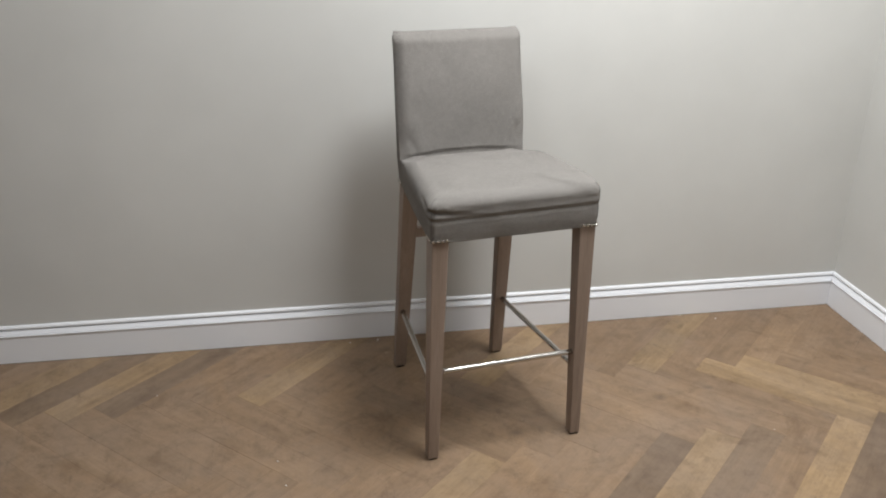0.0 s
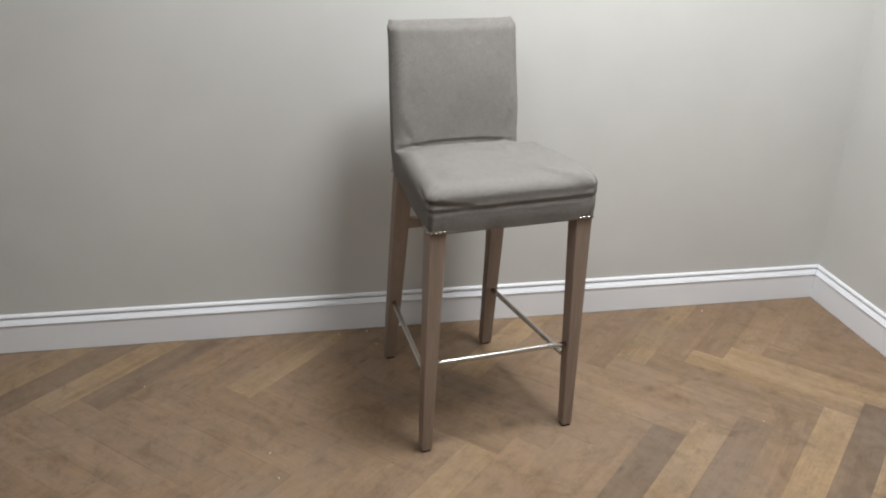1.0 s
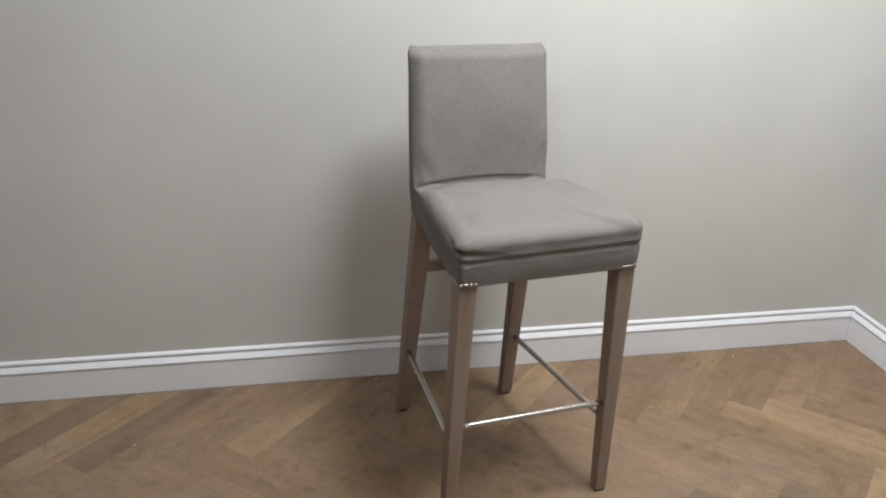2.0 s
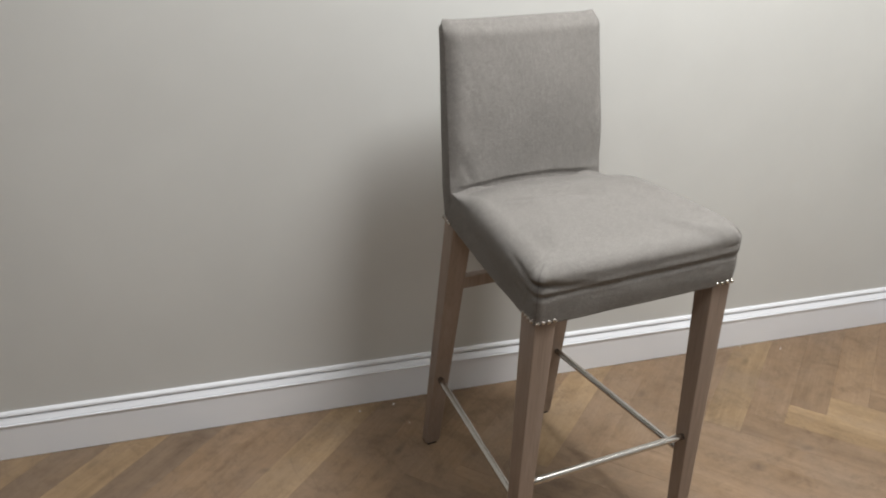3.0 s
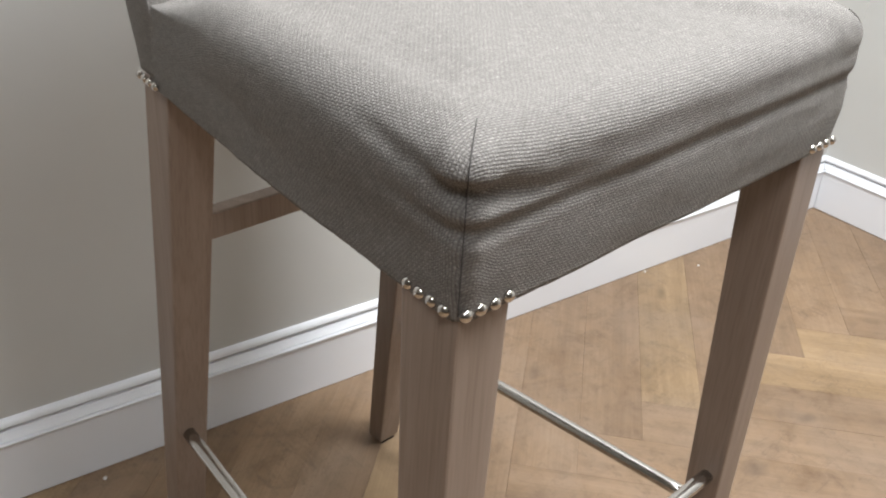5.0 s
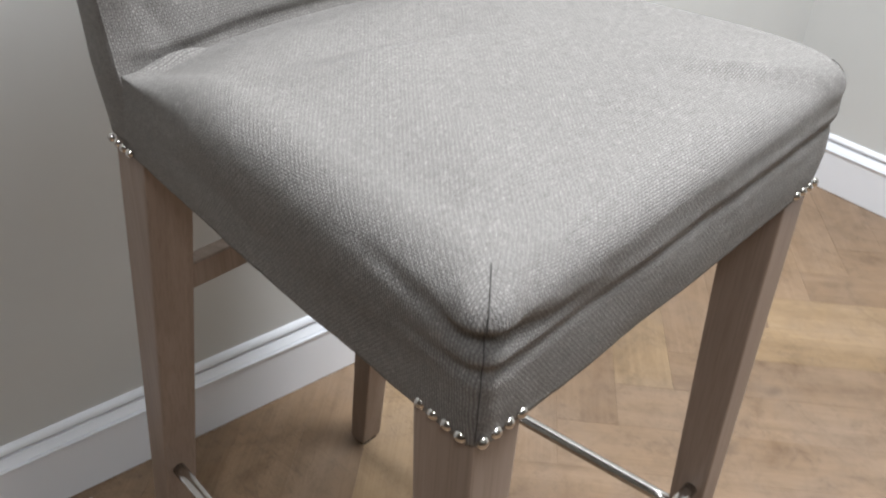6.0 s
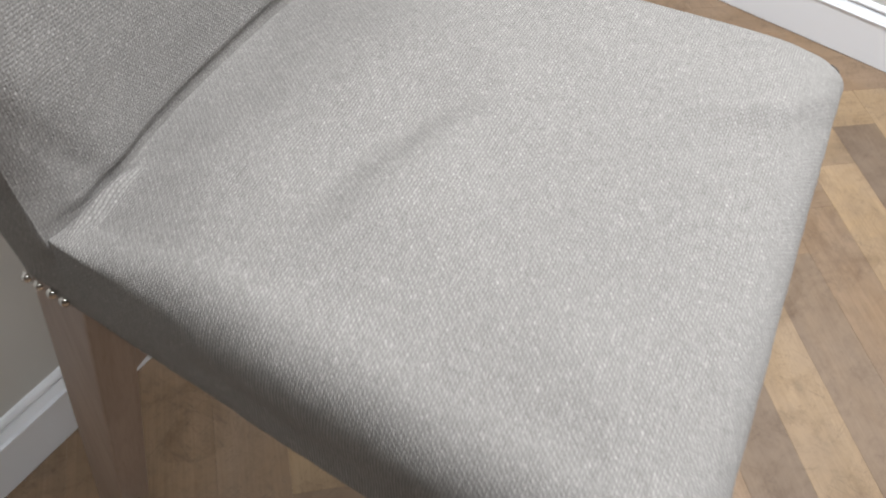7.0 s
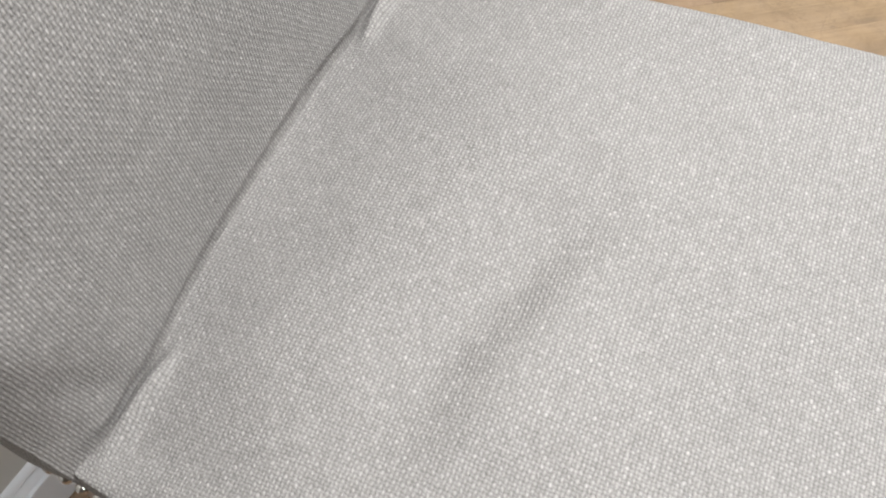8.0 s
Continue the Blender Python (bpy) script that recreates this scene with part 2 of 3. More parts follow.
# ---- the room: corner of two walls at the origin, the floor at height 0 ----
ROOM_W, ROOM_D, ROOM_H, SKIN = 8.0, 8.0, 2.55, 0.014
THICK = 0.12
walls = (
    ("wall_north", (-ROOM_W - THICK, SKIN, -0.05, SKIN + THICK, SKIN + THICK, ROOM_H)),
    ("wall_east", (SKIN, -ROOM_D - THICK, -0.05, SKIN + THICK, SKIN, ROOM_H)),
    ("wall_south", (-ROOM_W - THICK, -ROOM_D - THICK, -0.05, SKIN, -ROOM_D, ROOM_H)),
    ("wall_west", (-ROOM_W - THICK, -ROOM_D, -0.05, -ROOM_W, SKIN, ROOM_H)),
)
for name, b in walls:
    ob = new(name, bm_mesh(name, box_bm(*b), WALL))
    tagged(ob, "smooth warm grey painted plaster wall", "wall", kind="structure")
ob = new("ceiling", bm_mesh("ceiling", box_bm(-ROOM_W - THICK, -ROOM_D - THICK, ROOM_H, SKIN + THICK, SKIN + THICK, ROOM_H + 0.1), CEILING))
tagged(ob, "plain white painted ceiling", "ceiling", kind="structure")

# moulded skirting: (distance out from the wall, height)
PROFILE = ((0.0, 0.0016), (0.014, 0.0016), (0.0142, 0.0954), (0.0168, 0.0961), (0.0176, 0.0977), (0.0168, 0.0998), (0.0118, 0.1004), (0.0118, 0.1018), (0.0134, 0.1024),
           (0.0116, 0.1046), (0.0098, 0.1070), (0.0082, 0.1094), (0.0070, 0.1116), (0.0064, 0.1134), (0.0004, 0.1140), (0.0004, 0.1180), (0.0074, 0.1186),
           (0.0082, 0.1218), (0.0066, 0.1258), (0.0036, 0.1290), (0.0, 0.1302))


def skirting(name, start, end, inward, mitre_start, mitre_end):
    """The moulding swept from start to end; its ends are mitred where it meets another length."""
    a, b, n = Vector(start), Vector(end), Vector(inward)
    d = (b - a).normalized()
    verts, k = [], len(PROFILE)
    steps = 40
    for i in range(steps + 1):
        f = i / steps
        for out, z in PROFILE:
            p = a.lerp(b, f) + n * (out + (0.0004 * noise.noise((f * 17, z * 20, out)) if out > 0 else 0))
            if i == 0 and mitre_start:
                p = p + d * (out + 0.0007)
            if i == steps and mitre_end:
                p = p - d * (out + 0.0007)
            verts.append((p.x, p.y, z))
    faces = []
    for i in range(steps):
        for j in range(k - 1):
            faces.append((i * k + j, (i + 1) * k + j, (i + 1) * k + j + 1, i * k + j + 1))
    faces.append(tuple(range(k)))
    faces.append(tuple(steps * k + j for j in reversed(range(k))))
    bm = bmesh.new()
    bm.from_mesh(mesh_from("tmp", verts, faces, TRIM))
    ob = new(name, bm_mesh(name, bm, TRIM))
    return tagged(ob, "white glossy moulded skirting board along the wall", "skirting board", kind="structure")


skirting("baseboard_north", (-ROOM_W, SKIN, 0), (SKIN, SKIN, 0), (0, -1, 0), True, True)
skirting("baseboard_east", (SKIN, SKIN, 0), (SKIN, -ROOM_D, 0), (-1, 0, 0), True, True)
skirting("baseboard_south", (SKIN, -ROOM_D, 0), (-ROOM_W, -ROOM_D, 0), (0, 1, 0), True, True)
skirting("baseboard_west", (-ROOM_W, -ROOM_D, 0), (-ROOM_W, SKIN, 0), (1, 0, 0), True, True)

# ---- the bar stool ----
stool = new("bar_stool")
stool.matrix_world = pose(-1.4088, -0.6697, 0.0, 0, 0, 7.7)
tagged(stool, "upholstered bar stool in woven grey linen on limed oak legs", "bar stool")


def smooth01(a, b, x):
    t = min(1.0, max(0.0, (x - a) / (b - a)))
    return t * t * (3 - 2 * t)


def hem(u, v):
    """Height of the lower edge of the cover."""
    return 0.6465 + 0.003 * v / 0.45 - 0.004 * math.sin(math.pi * min(1, max(0, v / 0.4)))


BASE = ((-0.2265, -0.016, 0.010), (0.2265, -0.016, 0.013), (0.179, 0.440, 0.014), (-0.179, 0.440, 0.014))
CROWN = ((-0.196, 0.008, 0.014), (0.204, 0.014, 0.036), (0.167, 0.424, 0.014), (-0.160, 0.424, 0.014))


def outline(corners):
    """A four-sided outline with rounded corners: place, outward way, length along it."""
    pts = []
    n = len(corners)
    for i, (cx, cy, r) in enumerate(corners):
        p, q, s = Vector(corners[i - 1][:2]), Vector((cx, cy)), Vector(corners[(i + 1) % n][:2])
        a, b = (p - q).normalized(), (s - q).normalized()
        half = math.acos(a.dot(b)) / 2
        run = r / math.tan(half)
        centre = q + (a + b).normalized() * (r / math.sin(half))
        t0 = math.atan2(*(q + a * run - centre).yx)
        t1 = math.atan2(*(q + b * run - centre).yx)
        turn = (t1 - t0 + math.pi) % (2 * math.pi) - math.pi
        for k in range(17):
            t = t0 + turn * k / 16
            w = Vector((math.cos(t), math.sin(t)))
            pts.append((centre + w * r, w))
        e0 = q + b * run
        nxt = corners[(i + 1) % n]
        q2, s2 = Vector(nxt[:2]), Vector(corners[(i + 2) % n][:2])
        b2 = (s2 - q2).normalized()
        half2 = math.acos((-b).dot(b2)) / 2
        e1 = q2 - b * (nxt[2] / math.tan(half2))
        w = Vector((b.y, -b.x))
        for k in range(1, 70):
            # closer together towards the corners
            f = 0.5 - 0.5 * math.cos(math.pi * k / 70)
            pts.append((e0.lerp(e1, f), w))
    out, run = [], 0.0
    for i, (p, w) in enumerate(pts):
        if i:
            run += (p - pts[i - 1][0]).length
        out.append((p, w, run))
    return out


CREASE = [Vector(c) for c in ((-0.150, 0.281), (-0.125, 0.276), (-0.095, 0.269), (-0.055, 0.261), (-0.022, 0.250), (0.012, 0.235), (0.043, 0.219), (0.066, 0.206))]


def crease(u, v):
    best, along = 9.0, 0.0
    for i in range(len(CREASE) - 1):
        a, b = CREASE[i], CREASE[i + 1]
        d = b - a
        f = min(1, max(0, (Vector((u, v)) - a).dot(d) / d.dot(d)))
        gap = (Vector((u, v)) - a - d * f)
        if gap.length < abs(best):
            best, along = gap.length * (1 if gap.dot(Vector((-d.y, d.x))) > 0 else -1), (i + f) / (len(CREASE) - 1)
    strength = math.sin(math.pi * min(1, max(0, along))) ** 1.3
    # a sharp dip with a soft roll on the side towards the front
    wave = 0.004 * noise.noise((along * 5, 2.0, 7.0))
    best += wave
    dip = -0.0135 * math.exp(-(best / (0.022 if best < 0 else 0.042)) ** 2) + 0.0025 * math.exp(-((best + 0.032) / 0.016) ** 2)
    return dip * strength


def gathered(u, v):
    """A short raised seam where seat and back meet at the rear corners."""
    a, b = Vector((0.112, 0.3920)), Vector((0.180, 0.4000))
    p, d = Vector((abs(u), v)), b - a
    f = min(1, max(0, (p - a).dot(d) / d.dot(d)))
    gap = (p - a - d * f).length
    return 0.0085 * math.exp(-(gap / 0.0048) ** 2) * math.sin(math.pi * (0.02 + 0.9 * f)) ** 0.7


def rear_drop(u, v):
    """The seat rolls down towards the back, most at its rear corners."""
    return 0.029 * smooth01(0.25, 0.425, v) + 0.011 * min(1.0, (u / 0.18) ** 2) * smooth01(0.29, 0.41, v)


def seat_point(u0, v0, w, f, crown):
    """A point of the seat's side: up the straight border, over the plump edge and on to the top."""
    front = smooth01(0.018, -0.014, v0)
    left = smooth01(-0.17, -0.215, u0) * (1 - smooth01(0.05, 0.15, v0))
    rear = smooth01(0.22, 0.40, v0)
    t = (u0 + 0.2265) / 0.453
    right = smooth01(0.15, 0.19, u0) * (1 - smooth01(0.06, 0.40, v0))
    shoulder = 0.7265 + 0.0115 * max(front, 1.3 * right)
    z0 = hem(u0, v0)
    plump = (0.0078 - (0.0030 + 0.0045 * t) * front) * (1 - rear)
    over = 0.0
    if f < 0.55:
        g = f / 0.55
        z = z0 + (shoulder - z0) * g
        off = 0.0005 + 0.003 * smooth01(0, 0.4, g) + plump * smooth01(0.3, 1.0, g)
    else:
        turn = (f - 0.55) / 0.45 * math.pi / 2
        z = shoulder + (0.7635 + 0.0085 * right - rear_drop(crown.x, crown.y) - shoulder) * math.sin(turn)
        off = 0.0035 + plump
        over = 1 - math.cos(turn)
    if front > 0:
        # one crease runs along the whole front above the border; a second, deeper fold fades out from the corner
        zb = 0.7045 + 0.004 * t
        za = 0.7275 - 0.060 * t
        fade = smooth01(0.30, 0.0, t)
        off -= front * 0.0024 * math.exp(-((z - zb) / 0.0052) ** 2)
        off += front * 0.0010 * math.exp(-((z - zb - 0.011) / 0.006) ** 2)
        off -= front * 0.0054 * fade * math.exp(-((z - za) / 0.0062) ** 2)
        off += front * 0.0022 * fade * math.exp(-((z - za - 0.011) / 0.006) ** 2)
        # slanting drag folds near the corner
        off -= front * 0.0008 * math.exp(-((z - 0.7435 + 0.10 * t) / 0.004) ** 2) * smooth01(0.4, 0.12, t)
        # slack cloth puckers at the other corner
        off -= front * 0.0007 * math.exp(-((z - 0.737 + 0.10 * (1 - t)) / 0.004) ** 2) * smooth01(0.84, 0.98, t)
    if left > 0:
        za = 0.7335 + 0.10 * v0
        off -= left * 0.0042 * math.exp(-((z - za) / 0.006) ** 2) * smooth01(0.13, -0.01, v0)
        off -= left * 0.0020 * math.exp(-((z - za + 0.026) / 0.006) ** 2) * smooth01(0.10, 0.0, v0)
    # the sewn front corners stand out above and pinch in at the seam
    for cu in (-0.2265, 0.2265):
        near = math.hypot(u0 - cu, v0 + 0.016)
        off += (0.0045 if cu < 0 else 0.001) * math.exp(-(near / 0.022) ** 2) * smooth01(0.4, 0.8, f)
        off -= 0.0020 * math.exp(-(near / 0.0042) ** 2) * smooth01(0.02, 0.2, f)
        z += (0.002 if cu < 0 else -0.002) * math.exp(-(near / 0.03) ** 2) * smooth01(0.5, 1.0, f)
    off += 0.0016 * noise.noise((u0 * 14, v0 * 14, z * 26)) + 0.0006 * noise.noise((u0 * 60, v0 * 60, z * 90))
    u, v = u0 + w.x * off, v0 + w.y * off
    u, v = u + (crown.x - u) * over, v + (crown.y - v) * over
    return u, v, z + gathered(u, v) * over


def seat_cover():
    ring, crown = outline(BASE), outline(CROWN)
    n = len(ring)
    levels = [i / 56 for i in range(57)]
    verts, uv_of = [], []
    for f in levels:
        for (p, w, s), (c, _, _) in zip(ring, crown):
            u, v, z = seat_point(p.x, p.y, w, f, c)
            verts.append((u, v, z))
            uv_of.append((w, c))
    # the weave runs on from the top down each side and breaks at the corner seams
    drop = [0.0] * len(verts)
    for r in range(len(levels) - 2, -1, -1):
        for i in range(n):
            drop[r * n + i] = drop[(r + 1) * n + i] + math.dist(verts[r * n + i], verts[(r + 1) * n + i])

    def side_uv(c, w):
        crown_at = uv_of[c][1]
        if abs(w.x) > abs(w.y):
            return (verts[c][1], crown_at.x + math.copysign(drop[c], w.x))
        return (crown_at.y + math.copysign(drop[c], w.y), verts[c][0])

    # over the rounded edge and across the top
    rim_ring = verts[-n:]
    centre = Vector((0.0, 0.215))
    rings_top = []
    for j in range(1, 84):
        g = (j / 84) ** 1.3
        rings_top.append(g)
    for g in rings_top:
        for (u1, v1, z1) in rim_ring:
            q = Vector((u1, v1)).lerp(centre, g)
            edge = (Vector((u1, v1)) - centre).length * g
            rim = z1 + rear_drop(u1, v1) - gathered(u1, v1)
            z = rim + (0.7705 - rim) * smooth01(0, 0.10, edge) + 0.005 * smooth01(0, 0.9, g)
            u, v = q
            z -= rear_drop(u, v)
            z += gathered(u, v)
            calm = smooth01(0, 0.035, edge)
            z += crease(u, v)
            z += calm * (0.0022 * noise.noise((u * 9, v * 9, 3.1)) + 0.0005 * noise.noise((u * 34, v * 34, 1.7)))
            z -= calm * 0.003 * math.exp(-((u - 0.02) / 0.09) ** 2 - ((v - 0.15) / 0.08) ** 2)
            verts.append((u, v, z))
    verts.append((centre.x, centre.y, verts[-1][2]))
    faces, uvs = [], []
    rows = len(levels) + len(rings_top)
    for r in range(rows - 1):
        on_top = r >= len(levels) - 1
        for i in range(n):
            k = (i + 1) % n
            face = (r * n + i, r * n + k, (r + 1) * n + k, (r + 1) * n + i)
            faces.append(face)
            if on_top:
                uvs.append([verts[c][1::-1] for c in face])
            else:
                way = ring[i][1] + ring[k][1]
                uvs.append([side_uv(c, way) for c in face])
    last = (rows - 1) * n
    for i in range(n):
        face = (last + i, last + (i + 1) % n, len(verts) - 1)
        faces.append(face)
        uvs.append([verts[c][1::-1] for c in face])
    faces.append(tuple(reversed(range(n))))
    uvs.append([verts[c][:2] for c in reversed(range(n))])
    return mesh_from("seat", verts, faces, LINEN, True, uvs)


part("seat", seat_cover(), stool, "padded seat in grey-beige woven linen, creased")


def back_cover():
    """The padded back: rounded sections stacked from the seat frame to the top edge."""
    rows = [0.661 + (1.071 - 0.661) * i / 90 for i in range(91)]
    verts, uvc = [], []
    m = 56
    side = 10
    for j, z in enumerate(rows):
        t = (z - 0.661) / (1.071 - 0.661)
        draw = 0.003 + 0.004 * smooth01(0.0, 0.25, t)
        hw = 0.1835 + 0.0065 * smooth01(0.0, 0.19, t) - 0.002 * smooth01(0.4, 0.9, t) + 0.002 * smooth01(0.9, 1, t)
        vf = 0.3885 + (z - 0.7535) * 0.225
        vr = 0.455 + (z - 0.665) * 0.160
        top = smooth01(1.040, 1.071, z)
        pull = 0.021 * (1 - math.sqrt(max(0.0, 1 - top * top * 0.96)))
        vf, vr, hw = vf + pull, vr - pull, hw - 0.35 * pull
        loop = []
        low = 1 - smooth01(0.7535, 0.848, z)
        shrink = 0.002 * (1 - smooth01(0.7535, 0.798, z))
        edge_v = vf + 0.016 + 0.013 * low
        for i in range(m + 1):
            s = -1 + 2 * i / m
            e = math.copysign(1 - (1 - abs(s)) ** 1.6, s)
            high = smooth01(0.7535, 0.848, z)
            round_edge = 0.018 * high * max(0.0, (abs(e) - 0.84) / 0.16) ** 2.2 + 0.026 * (1 - high) * max(0.0, (abs(e) - 0.62) / 0.38) ** 2.2
            u = hw * e - math.copysign(shrink * max(0.0, (abs(e) - 0.7) / 0.3) ** 2, e)
            puff = 0.009 * (1 - e ** 4) * math.sin(math.pi * smooth01(-0.05, 1.12, t)) ** 0.6
            seat_z = 0.747 - 0.011 * min(1.0, (u / 0.18) ** 2)
            tuck = 0.0050 * smooth01(seat_z + 0.0055, seat_z - 0.001, z) * (1 - e ** 6)
            # soft drag lines fanning out of the lower corners
            drag = 0.002 * math.exp(-((abs(u) - 0.150 - 0.5 * (z - 0.768)) / 0.010) ** 2) * smooth01(0.878, 0.758, z)
            # the middle of the back runs in behind the seat
            sunk = 0.0185 * (1 - e ** 4) * smooth01(0.97, 0.742, z)
            v = vf - puff + round_edge + tuck + drag + sunk
            v += 0.0022 * noise.noise((u * 9, z * 8, 5.2)) + 0.0005 * noise.noise((u * 40, z * 40, 2.2))
            loop.append((u, v, z))
        for i in range(1, side):
            s = i / side
            v = edge_v + (vr - 0.006 - edge_v) * s
            loop.append((hw - draw * s - shrink * (1 - s) ** 3 + 0.0015 * math.sin(math.pi * s) + 0.0008 * noise.noise((v * 25, z * 12, 8)), v, z))
        for i in range(m + 1):
            s = 1 - 2 * i / m
            e = math.copysign(1 - (1 - abs(s)) ** 1.6, s)
            loop.append(((hw - draw) * e, vr - 0.006 * max(0.0, (abs(e) - 0.94) / 0.06) ** 2 + 0.002 * (1 - e * e), z))
        for i in range(1, side):
            s = 1 - i / side
            v = edge_v + (vr - 0.006 - edge_v) * s
            loop.append((-hw + draw * s + shrink * (1 - s) ** 3 - 0.0015 * math.sin(math.pi * s) - 0.0008 * noise.noise((v * 25, z * 12, 9)), v, z))
        run = 0.0
        for i, c in enumerate(loop):
            if i:
                run += math.dist(c[:2], loop[i - 1][:2])
            lift = 0.0022 * math.exp(-((abs(c[0]) - hw) / 0.02) ** 2) * top
            verts.append((c[0], c[1], c[2] + lift - 0.001 * top))
            uvc.append((run * 1.05 + 0.7, z * 0.78))
    n = len(loop)
    faces, uvs = [], []
    for r in range(len(rows) - 1):
        for i in range(n):
            k = (i + 1) % n
            face = (r * n + i, r * n + k, (r + 1) * n + k, (r + 1) * n + i)
            faces.append(face)
            uvs.append([(uvc[c][0] + (0.9 if (k == 0 and c % n == 0) else 0), uvc[c][1]) for c in face])
    # the top closes in strips from front to rear
    base = (len(rows) - 1) * n
    front = [base + i for i in range(m + 1)]
    rear = [base + m + side + i for i in range(m + 1)][::-1]
    prev = front
    strips = 8
    for q in range(1, strips + 1):
        cur = []
        for i in range(m + 1):
            if q == strips:
                cur.append(rear[i])
            else:
                a, b = Vector(verts[front[i]]), Vector(verts[rear[i]])
                p = a.lerp(b, q / strips)
                p.z += 0.003 * math.sin(math.pi * q / strips)
                verts.append(tuple(p))
                cur.append(len(verts) - 1)
        for i in range(m):
            face = (prev[i], prev[i + 1], cur[i + 1], cur[i])
            faces.append(face)
            uvs.append([(verts[c][0] + 0.7, verts[c][1] + 0.9) for c in face])
        prev = cur
    left = [base + m + 1 + i for i in range(side - 1)]
    right = [base + 2 * m + side + 1 + i for i in range(side - 1)]
    ends_r = [front[-1]] + left + [rear[-1]]
    ends_l = [rear[0]] + right + [front[0]]
    for e in (ends_r, ends_l):
        faces.append(tuple(e))
        uvs.append([(verts[c][0], verts[c][1]) for c in e])
    faces.append(tuple(reversed(range(n))))
    uvs.append([verts[c][:2] for c in reversed(range(n))])
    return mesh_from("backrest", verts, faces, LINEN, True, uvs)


part("backrest", back_cover(), stool, "padded upright back in grey-beige woven linen")


def tube(path, radius, mat, name, sides=14, cap=True):
    verts, faces = [], []
    for i, p in enumerate(path):
        p = Vector(p)
        d = (Vector(path[min(i + 1, len(path) - 1)]) - Vector(path[max(i - 1, 0)])).normalized()
        a = d.orthogonal().normalized()
        b = d.cross(a)
        for k in range(sides):
            t = 2 * math.pi * k / sides
            verts.append(p + (a * math.cos(t) + b * math.sin(t)) * radius)
    for i in range(len(path) - 1):
        for k in range(sides):
            q = (k + 1) % sides
            faces.append((i * sides + k, i * sides + q, (i + 1) * sides + q, (i + 1) * sides + k))
    if cap:
        faces.append(tuple(reversed(range(sides))))
        faces.append(tuple((len(path) - 1) * sides + k for k in range(sides)))
    return mesh_from(name, verts, faces, mat, True)


for side in (-1, 1):
    out = Vector((side * 0.707, -0.707))
    corner = Vector((side * 0.2265, -0.016)) - out * (0.0042 if side < 0 else 0.0054)
    q = CROWN[0] if side < 0 else CROWN[1]
    tip = Vector(q[:2]) - out * q[2] * 0.414
    path = []
    for i in range(26):
        u, v, z = seat_point(corner.x, corner.y, out, 0.03 + (0.85 if side < 0 else 0.75) * i / 25, tip)
        path.append((u, v, z))
    part("seam", tube(path, 0.00045, THREAD, "seam", 6), stool, "dark stitched corner seam")


def leg_mesh(low, low_size, high, high_size, z0, z1):
    """A square tapered leg: outer front corner and size at the foot and under the seat."""
    (u0, v0), (u1, v1) = low, high
    bm = bmesh.new()
    rings = []
    for i in range(9):
        f = i / 8
        z = z0 + (z1 - z0) * f
        s = low_size[0] + (high_size[0] - low_size[0]) * f
        q = low_size[1] + (high_size[1] - low_size[1]) * f
        u, v = u0 + (u1 - u0) * f, v0 + (v1 - v0) * f
        sign = -1 if u1 > 0 else 1
        rings.append([bm.verts.new((a, b, z)) for a, b in ((u, v), (u + sign * s, v), (u + sign * s, v + q), (u, v + q))])
    for a, b in zip(rings, rings[1:]):
        for k in range(4):
            bm.faces.new((a[k], a[(k + 1) % 4], b[(k + 1) % 4], b[k]))
    bm.faces.new(rings[0])
    bm.faces.new(rings[-1])
    bmesh.ops.recalc_face_normals(bm, faces=bm.faces)
    long_edges = [e for e in bm.edges if abs(e.verts[0].co.z - e.verts[1].co.z) > 0.01 or (e.verts[0].co.z < z0 + 0.001 and e.verts[1].co.z < z0 + 0.001)]
    bmesh.ops.bevel(bm, geom=long_edges, offset=0.0022, segments=2, affect="EDGES", profile=0.6)
    return bm_mesh("leg", bm, LIMED)


FRONT_LOW, FRONT_HIGH = (0.2270, -0.0145), (0.2228, -0.0125)
REAR_LOW, REAR_HIGH = (0.1835, 0.487), (0.1770, 0.408)
for side in (-1, 1):
    leg = part("leg", leg_mesh((side * FRONT_LOW[0], FRONT_LOW[1]), (0.029, 0.031), (side * FRONT_HIGH[0], FRONT_HIGH[1]), (0.0440, 0.0500), 0.006, 0.6505), stool, "tapered square front leg of limed oak")
    sole = box_bm(-0.0115, -0.0115, 0.0, 0.0115, 0.0115, 0.0065)
    part("foot_pad", bm_mesh("foot_pad", sole, GLIDE), leg, "black glide under the leg", pose(side * (FRONT_LOW[0] - 0.0145), FRONT_LOW[1] + 0.0155, 0))
    leg = part("leg", leg_mesh((side * REAR_LOW[0], REAR_LOW[1]), (0.035, 0.028), (side * REAR_HIGH[0], REAR_HIGH[1]), (0.0500, 0.044), 0.006, 0.6540), stool, "raked square rear leg of limed oak")
    sole = box_bm(-0.0115, -0.0115, 0.0, 0.0115, 0.0115, 0.0065)
    part("foot_pad", bm_mesh("foot_pad", sole, GLIDE), leg, "black glide under the leg", pose(side * (REAR_LOW[0] - 0.0175), REAR_LOW[1] + 0.0140, 0))

rail = box_bm(-0.142, 0.432, 0.4735, 0.142, 0.452, 0.5035)
bmesh.ops.bevel(rail, geom=rail.edges[:], offset=0.0015, segments=1, affect="EDGES")
for v in rail.verts:
    v.co.x = v.co.x
part("back_rail", bm_mesh("back_rail", rail, LIMED), stool, "limed oak rail between the rear legs")


